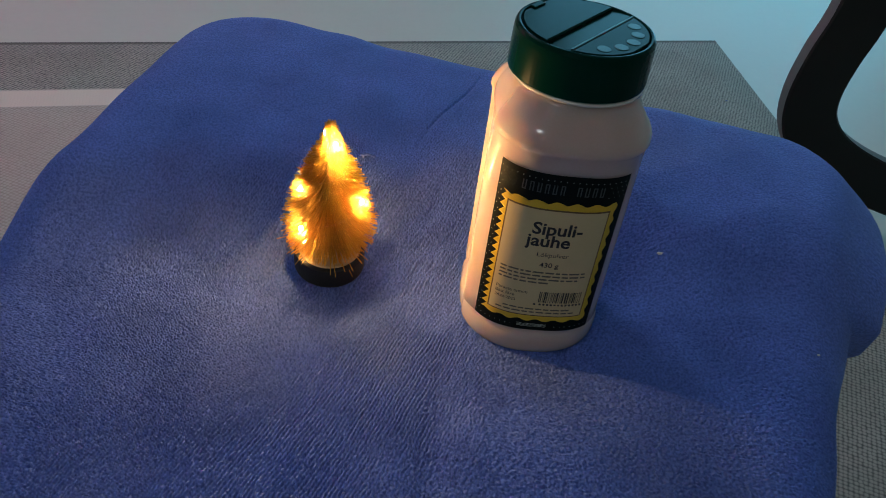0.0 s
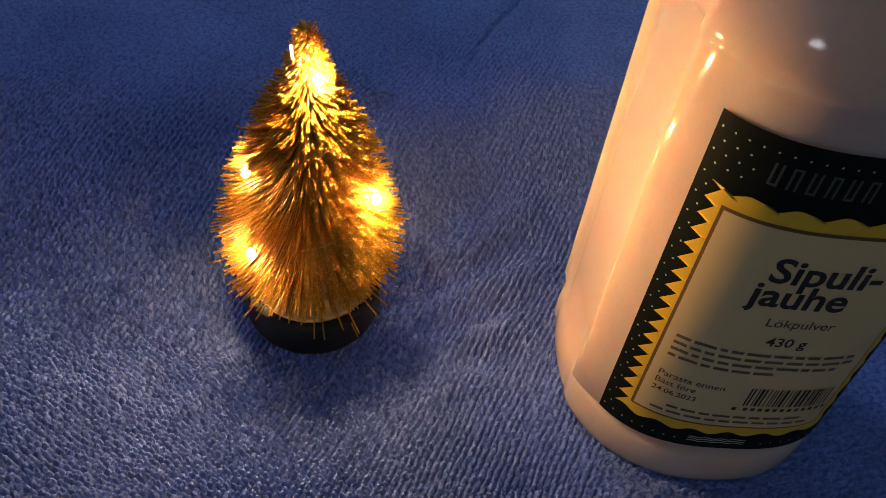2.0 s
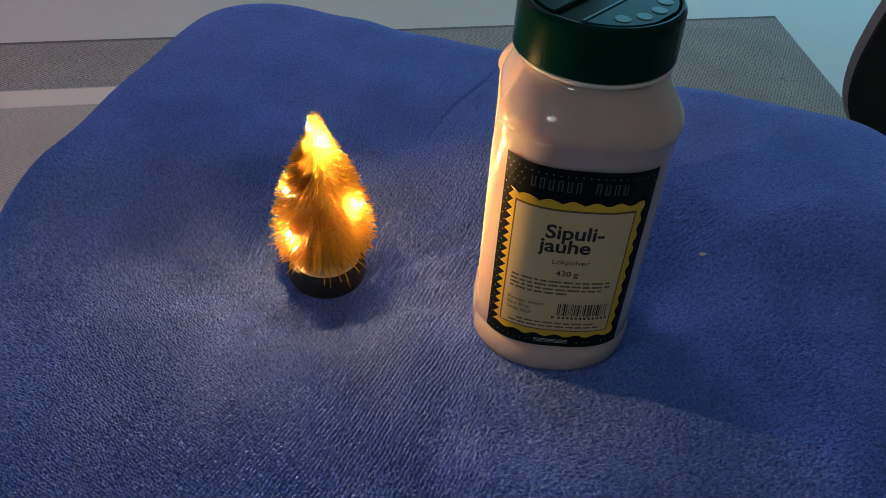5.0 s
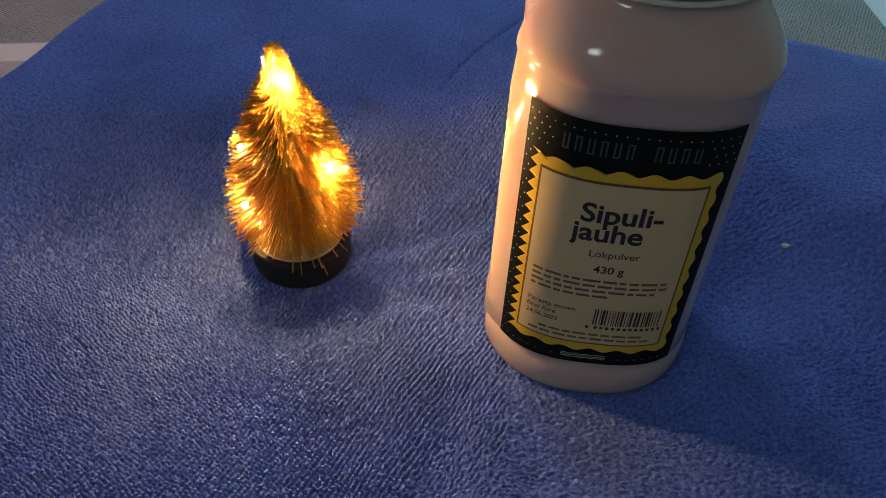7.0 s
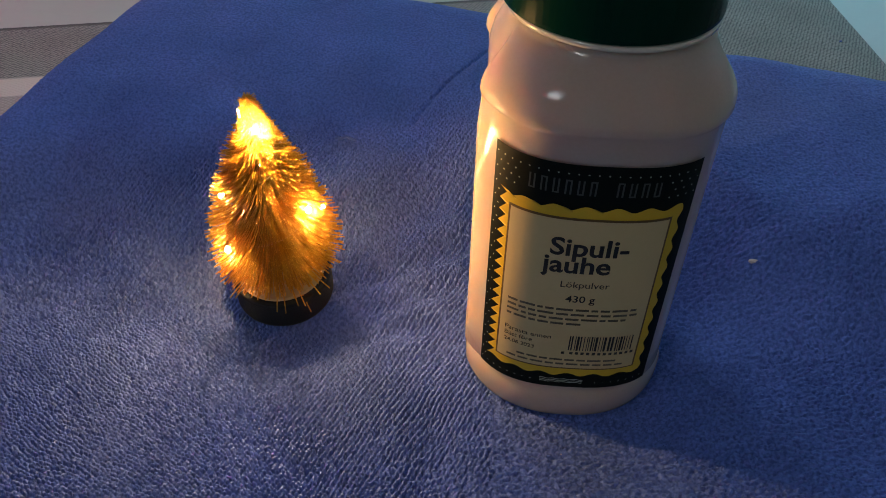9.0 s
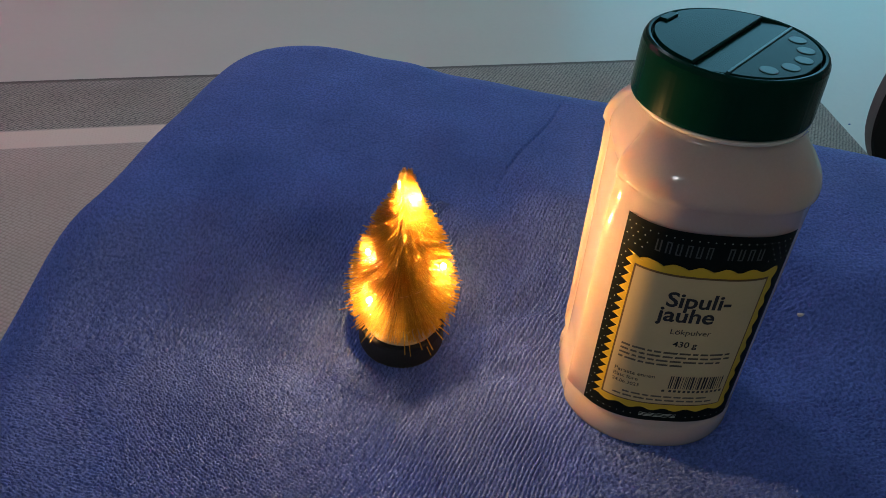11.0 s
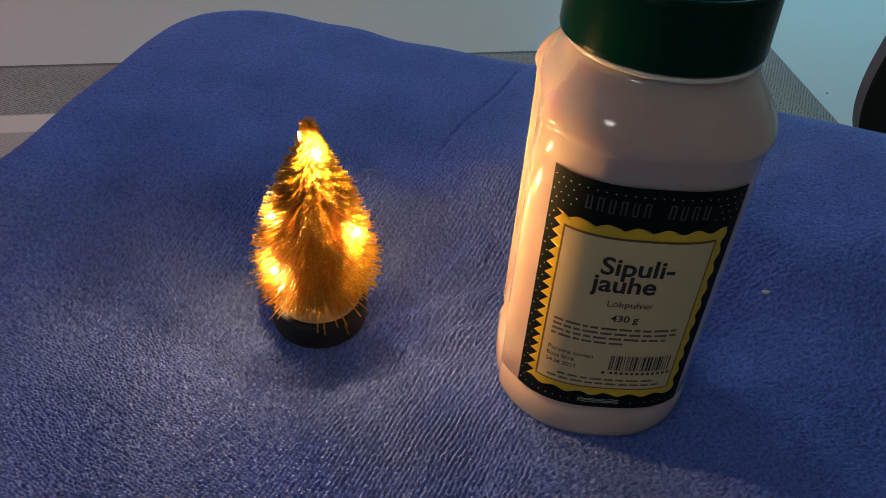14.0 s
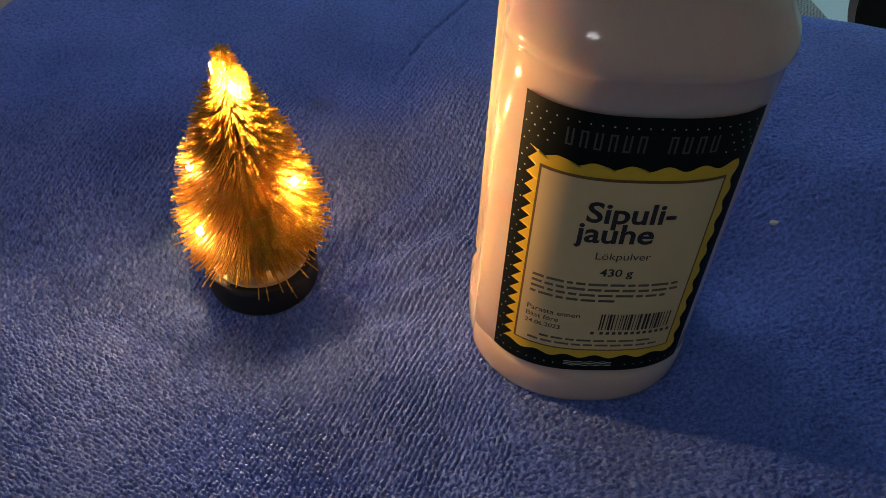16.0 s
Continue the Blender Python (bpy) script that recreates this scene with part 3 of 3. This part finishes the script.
TURN_CAP = radians(-39)
part("pour_flap", disc_segment(0.0336, -0.0325, -0.0030, CAP_Z1 - 0.0028, CAP_Z1 + 0.0005, TURN_CAP, 0.0008), CAP, cap)
part("channel", disc_segment(0.0337, -0.0032, 0.0102, CAP_Z1 - 0.0030, CAP_Z1 - 0.0002, TURN_CAP, 0.0, 0.0012), CAP, cap)
part("sift_flap", disc_segment(0.0336, 0.0112, 0.0330, CAP_Z1 - 0.0028, CAP_Z1, TURN_CAP, 0.0004), CAP, cap)
part("hinge_rib", disc_segment(0.0338, 0.0100, 0.0113, CAP_Z1 - 0.0028, CAP_Z1 + 0.0005, TURN_CAP, 0.0002), CAP_LIGHT, cap)
for k in range(5):
    a = TURN_CAP + radians(50 - 22.5 * k)
    bm = lathe([(0.0036, -0.0006), (0.0036, -0.0002), (0.0034, -0.0001), (0.0030, -0.0001)], 24)
    bmesh.ops.translate(bm, vec=(0.0270 * math.cos(a), 0.0270 * math.sin(a), CAP_Z1 + 0.0004), verts=bm.verts)
    part("sift_disc", bm, CAP_LIGHT, cap, "round moulded sift hole cover")
bm = box(0.010, 0.004, 0.0012, 0.0005)
bmesh.ops.transform(bm, matrix=Matrix.Translation((0, 0, CAP_Z1 + 0.0008)) @ Matrix.Rotation(TURN_CAP, 4, "Z") @ Matrix.Translation((-0.031, 0, 0)) @ Matrix.Rotation(radians(90), 4, "Z"), verts=bm.verts)
part("thumb_tab", bm, CAP, cap)

# the label follows the front of the jar: u along the outline, v up from its lower edge
_tab = [(-90 + k * 0.25) for k in range(-280, 281)]
_pl = [plan(radians(t), 0.0024, 0.0) for t in _tab]
_len = [0.0]
for p, q in zip(_pl, _pl[1:]):
    _len.append(_len[-1] + math.dist(p, q))
_mid = _len[280]
_len = np.array(_len) - _mid
_px, _py = np.array([p[0] for p in _pl]), np.array([p[1] for p in _pl])
U0, V0 = -0.0034, 0.0195


def on_label(u, v, off):
    u = u + U0
    x, y = float(np.interp(u, _len, _px)), float(np.interp(u, _len, _py))
    n = Vector((x / AX ** 2, y / AY ** 2)).normalized()
    return Vector((x + n.x * off, y + n.y * off, V0 + v))


def patch(nu, nv, left, right, low, high, off):
    """A curved sheet between four edges, each a function of 0..1."""
    bm = bmesh.new()
    g = [[bm.verts.new(on_label(left(j / nv) + (right(j / nv) - left(j / nv)) * i / nu, low(i / nu) + (high(i / nu) - low(i / nu)) * j / nv, off)) for j in range(nv + 1)] for i in range(nu + 1)]
    for i in range(nu):
        for j in range(nv):
            bm.faces.new((g[i][j], g[i + 1][j], g[i + 1][j + 1], g[i][j + 1]))
    return bm


def k_(value):
    return lambda t: value


LW, LH = 0.0361, 0.1090
label = part("label", patch(48, 2, k_(-LW), k_(LW), k_(0), k_(LH), 0.0003), LABEL_BLACK, jar, "black paper label with a yellow frame and cream panel", smooth=True)


def zigzag(t, teeth=17):
    return -0.0322 + 0.0042 * abs(((t * teeth) % 1.0) - 0.0) if t < 1 else -0.0322


yellow = patch(72, 136, zigzag, lambda t: 0.0312 + 0.0007 * math.sin(t * 60), lambda s: 0.0080 + 0.0008 * math.sin(s * 38), lambda s: 0.0917 + 0.0009 * math.sin(s * 38 + 2), 0.0005)
part("border", yellow, LABEL_YELLOW, label, "yellow frame with a zigzag edge", smooth=True)
part("panel_line", patch(40, 2, k_(-0.0277), k_(0.0279), k_(0.0116), k_(0.0878), 0.0007), LABEL_BROWN, label, "thin brown line", smooth=True)
part("panel", patch(40, 2, k_(-0.0268), k_(0.0270), k_(0.0125), k_(0.0869), 0.0009), LABEL_CREAM, label, "cream printed panel", smooth=True)


def bar(name, u, v, w, h, material, off=0.0011, n=1):
    return part(name, patch(max(1, int(w / 0.003)), 1, k_(u), k_(u + w), k_(v), k_(v + h), off), material, label)


def text(name, words, u, v, width, material, weight=0.0, shear=0.0, off=0.0011):
    cu = bpy.data.curves.new(name, "FONT")
    cu.body, cu.size, cu.offset, cu.shear, cu.resolution_u = words, 1.0, weight, shear, 4
    tmp = bpy.data.objects.new(name, cu)
    scene.collection.objects.link(tmp)
    bpy.context.view_layer.update()
    me = bpy.data.meshes.new_from_object(tmp.evaluated_get(bpy.context.evaluated_depsgraph_get()))
    bpy.data.objects.remove(tmp)
    xs = [p.co.x for p in me.vertices]
    k = width / (max(xs) - min(xs))
    x0 = min(xs)
    for p in me.vertices:
        p.co = on_label(u + (p.co.x - x0) * k, v + p.co.y * k, off)
    return link(name, me, material, label)


text("title_line", "Sipuli-", -0.0113, 0.0715, 0.0264, INK, 0.022)
text("title_line", "jauhe", -0.0136, 0.0634, 0.0236, INK, 0.022)
text("subtitle", "Lökpulver", -0.0060, 0.0563, 0.0170, INK_SOFT)
text("weight_line", "430 g", -0.0035, 0.0490, 0.0104, INK, 0.012)
for k, wd in enumerate((0.047, 0.0475, 0.0445, 0.028)):
    u = -0.0242
    random.seed(40 + k)
    while u < -0.0242 + wd - 0.002:
        w_ = min(random.uniform(0.0018, 0.0062), -0.0242 + wd - u)
        bar("small_print", u, 0.0444 - k * 0.0025, w_, 0.0011, INK_FAINT)
        u += w_ + 0.0009
text("best_before_line", "Parasta ennen", -0.0242, 0.0286, 0.0178, INK_SOFT, 0.004)
text("best_before_line", "Bäst före", -0.0242, 0.0254, 0.0110, INK_SOFT, 0.004)
text("best_before_line", "24.06.2023", -0.0242, 0.0220, 0.0120, INK, 0.006)
random.seed(7)
u = 0.0005
while u < 0.0245:
    w_ = random.choice((0.0003, 0.0005, 0.0008))
    bar("barcode_bar", u, 0.0230, w_, 0.0080, INK)
    u += w_ + random.choice((0.0004, 0.0006, 0.0008))
for k in range(13):
    bar("barcode_digit", -0.0018 + 0.0021 * k + (0.001 if k else 0), 0.0207, 0.0012, 0.0014, INK_SOFT)
for k, (u, wd) in enumerate(((-0.0185, 0.039), (-0.0225, 0.046))):
    random.seed(60 + k)
    end = u + wd
    while u < end - 0.002:
        w_ = min(random.uniform(0.002, 0.0055), end - u)
        bar("small_print", u, 0.0168 - k * 0.0024, w_, 0.0010, INK_FAINT)
        u += w_ + 0.0009
# dull maker's mark in the black head as plain upright strokes, and three fine waves at the foot
for k in range(11):
    if k == 6:
        continue
    u = -0.0215 + 0.0040 * k + (0.0006 if k > 6 else 0)
    bar("mark_stroke", u, 0.0972, 0.0006, 0.0058, INK_GREY, 0.0005)
    bar("mark_stroke", u + 0.0016, 0.0972, 0.0006, 0.0058, INK_GREY, 0.0005)
    bar("mark_stroke", u + 0.0006, 0.0972 + (0.0052 if k % 2 else 0), 0.0010, 0.0006, INK_GREY, 0.0005)
for k in range(3):
    part("wave_line", patch(30, 1, k_(-0.0085), k_(0.0085), lambda s, k=k: 0.0030 + 0.0009 * k + 0.0002 * math.sin(s * 25), lambda s, k=k: 0.00335 + 0.0009 * k + 0.0002 * math.sin(s * 25), 0.0005), INK_WHITE, label)
bm = bmesh.new()
row = 0
v = 0.0035
while v < LH - 0.002:
    u = -LW + 0.0016 + (0.0016 if row % 2 else 0)
    while u < LW - 0.001:
        head, side, foot = v > 0.0945, u < -0.0318, v < 0.0062
        if (head and not (0.0955 < v < 0.1028 and -0.0235 < u < 0.0245)) or side or (foot and abs(u) > 0.011):
            q = [on_label(u + 0.00029 * math.cos(a), v + 0.00029 * math.sin(a), 0.0006) for a in (0, 1.05, 2.09, 3.14, 4.19, 5.24)]
            bm.faces.new([bm.verts.new(p) for p in q])
        u += 0.0032
    v += 0.0030
    row += 1
part("dots", bm, INK_WHITE, label, "fine white dots")["kind"] = "stuff"

# ---------------------------------------------------------------- little lit tree
tree = tagged(new("christmas_tree"), "small gold glitter bottle-brush tree with warm lights on a black base", "ornament")
tree.matrix_world = pose(*TREE, 6, 0, 0)
base = part("base", lathe([(0.0203, 0), (0.0216, 0.0006), (0.0220, 0.002), (0.0220, 0.0135), (0.0216, 0.0148), (0.0206, 0.0153), (0.0190, 0.0153)], 64), BASE_BLACK, tree, "round matt black base", smooth=False)
part("base_top", lathe([(0.0192, 0.0150), (0.0192, 0.0160), (0.0187, 0.0164)], 48), BASE_TOP, tree, "disc on top of the base, coloured pale for the lamplight on it")
stem = [(0.0006 * math.cos(k * 1.2), 0.0006 * math.sin(k * 1.2), 0.016 + 0.0930 * k / 80) for k in range(81)]
part("trunk", tube(stem, 0.0009, 6), COPPER, tree, "twisted wire core")


def reach(h):
    """Radius of the brush at a height above the base's underside."""
    return float(np.interp(h, [0.020, 0.026, 0.032, 0.042, 0.055, 0.070, 0.085, 0.097, 0.104, 0.1135], [0.0190, 0.0250, 0.0278, 0.0276, 0.0245, 0.0196, 0.0134, 0.0072, 0.0038, 0.0014]))


# visible lamps, at their places round the brush, on one thin wire
to_tree = tree.matrix_world.inverted()
LAMPS = [Vector(p) for p in ((-0.0325, 0.3735, 0.5630), (-0.0172, 0.3830, 0.5187), (-0.0510, 0.3740, 0.5030), (-0.0525, 0.3825, 0.5250))]
local = []
for p in LAMPS:
    q = to_tree @ p
    # each lamp sits just proud of the brush's front
    for _ in range(80):
        if math.hypot(q.x, q.y) >= reach(q.z) * (1.45, 0.97, 0.84, 0.85)[len(local)]:
            break
        q = q + Vector((0.02, -0.62, 0.66)) * 0.0004
    local.append(q)
# four added hidden bulbs: two light the core, two the towel and base disc
local += [Vector((0.003, 0.0030, 0.050)), Vector((-0.002, 0.0030, 0.074)), Vector((0.0185, 0.0150, 0.040)), Vector((-0.0150, -0.0080, 0.0255))]


def bristles():
    rnd = random.Random(5)
    verts, faces = [], []
    n = 3700
    for k in range(n):
        f = (k + rnd.random()) / n
        h0 = 0.031 + 0.0785 * f ** 1.12
        az = rnd.uniform(0, 2 * math.pi)
        elev = math.radians(np.interp(h0, [0.031, 0.042, 0.06, 0.085, 0.112], [-30, -16, -5, 5, 30]) + rnd.uniform(-10, 10))
        # length from the core to the brush's outline along this bristle
        L = 0.002
        for _ in range(60):
            if L * math.cos(elev) >= reach(h0 + L * math.sin(elev)):
                break
            L += 0.0006
        L *= rnd.uniform(0.87, 1.05) * (1.3 if h0 < 0.036 and rnd.random() < 0.10 else 1)
        d = Vector((math.cos(az) * math.cos(elev), math.sin(az) * math.cos(elev), math.sin(elev)))
        a = d.cross(Vector((0, 0, 1))).normalized()
        b = d.cross(a)
        bend = Vector((rnd.uniform(-1, 1), rnd.uniform(-1, 1), rnd.uniform(-1.6, 0.4))) * 0.0010
        i0 = len(verts)
        r0, r1 = 0.00017, 0.00034
        # pushed aside where a lamp sits in the brush
        tip = Vector((0, 0, h0)) + d * L
        for p in local:
            gap = tip - p
            if gap.length < 0.0048:
                L *= 0.78
        for s, r in ((0.12, r0), (0.62, r1), (1.0, r1 * 0.85)):
            c = Vector((0, 0, h0)) + d * (L * s) + bend * (s * s)
            for q in range(3):
                verts.append(c + r * (math.cos(q * 2.0944) * a + math.sin(q * 2.0944) * b))
        for s in (0, 3):
            for q in range(3):
                faces.append((i0 + s + q, i0 + s + (q + 1) % 3, i0 + s + 3 + (q + 1) % 3, i0 + s + 3 + q))
        faces.append((i0 + 6, i0 + 7, i0 + 8))
    return verts, faces


br = from_data("bristles", *bristles(), GOLD, tree, "dense gold glitter bristles")
br["kind"] = "stuff"
for p, power in zip(local, ("top", "right", "low", "left", "back", "back", "side", "under")):
    bm = bmesh.new()
    bmesh.ops.create_uvsphere(bm, u_segments=14, v_segments=10, radius=0.0011)
    bmesh.ops.scale(bm, vec=(1, 1, 1.35), verts=bm.verts)
    bmesh.ops.translate(bm, vec=p, verts=bm.verts)
    part("bulb", bm, LED[power], tree, "tiny glowing warm white bulb, four of eight added unseen", smooth=True)
pts = []
for k in range(181):
    f = k / 180
    h = 0.020 + 0.088 * f
    a = -2.2 + f * 2 * math.pi * 3.2
    r = reach(h) * 0.74
    pts.append((r * math.cos(a), r * math.sin(a), h))
part("light_wire", tube(pts, 0.00022, 5), COPPER, tree, "thin copper wire")
part("wire_end", tube([(-0.0030, -0.0035, 0.1035), (-0.0032, -0.0038, 0.1075)], 0.0004, 6), STEEL, tree, "short bright wire end")

# ---------------------------------------------------------------- crumbs and lint on the towel
def crumb(x, y, r, material, name, label_, seed):
    rnd = random.Random(seed)
    bm = bmesh.new()
    bmesh.ops.create_icosphere(bm, subdivisions=1, radius=r)
    for v in bm.verts:
        v.co = Vector((v.co.x * 1.3, v.co.y * 0.8, v.co.z * 0.7)) * rnd.uniform(0.7, 1.2)
    z = float(towel_surface(np.array(x), np.array(y)))
    bmesh.ops.translate(bm, vec=(x, y, z + r * 0.45), verts=bm.verts)
    return tagged(part(name, bm, material), label_, name.replace("_", " "))


crumb(0.182, 0.419, 0.0019, CRUMB, "crumb", "small pale crumb lying on the blue towel", 1)
crumb(0.089, 0.319, 0.0007, CRUMB, "crumb", "tiny pale speck lying on the blue towel", 2)
knot = [(-0.024 + 0.0011 * k + 0.0012 * math.sin(k * 1.7), 0.474 + 0.0006 * k + 0.0014 * math.cos(k * 1.3)) for k in range(9)]
tagged(part("lint", tube([(x, y, float(towel_surface(np.array(x), np.array(y))) + 0.0026 + 0.0009 * math.sin(i * 2.1)) for i, (x, y) in enumerate(knot)], 0.0007, 6), LINT, smooth=True),
       "curled knot of blue lint on the towel", "lint")
crumb(0.270, 0.345, 0.0009, CRUMB, "crumb", "tiny pale speck lying on the blue towel", 3)
rnd = random.Random(11)
for k in range(14):
    crumb(rnd.uniform(-0.2, 0.28), rnd.uniform(0.2, 0.62), rnd.uniform(0.0004, 0.0008), LINT, "lint", "fluff of pale lint on the blue towel", 20 + k)
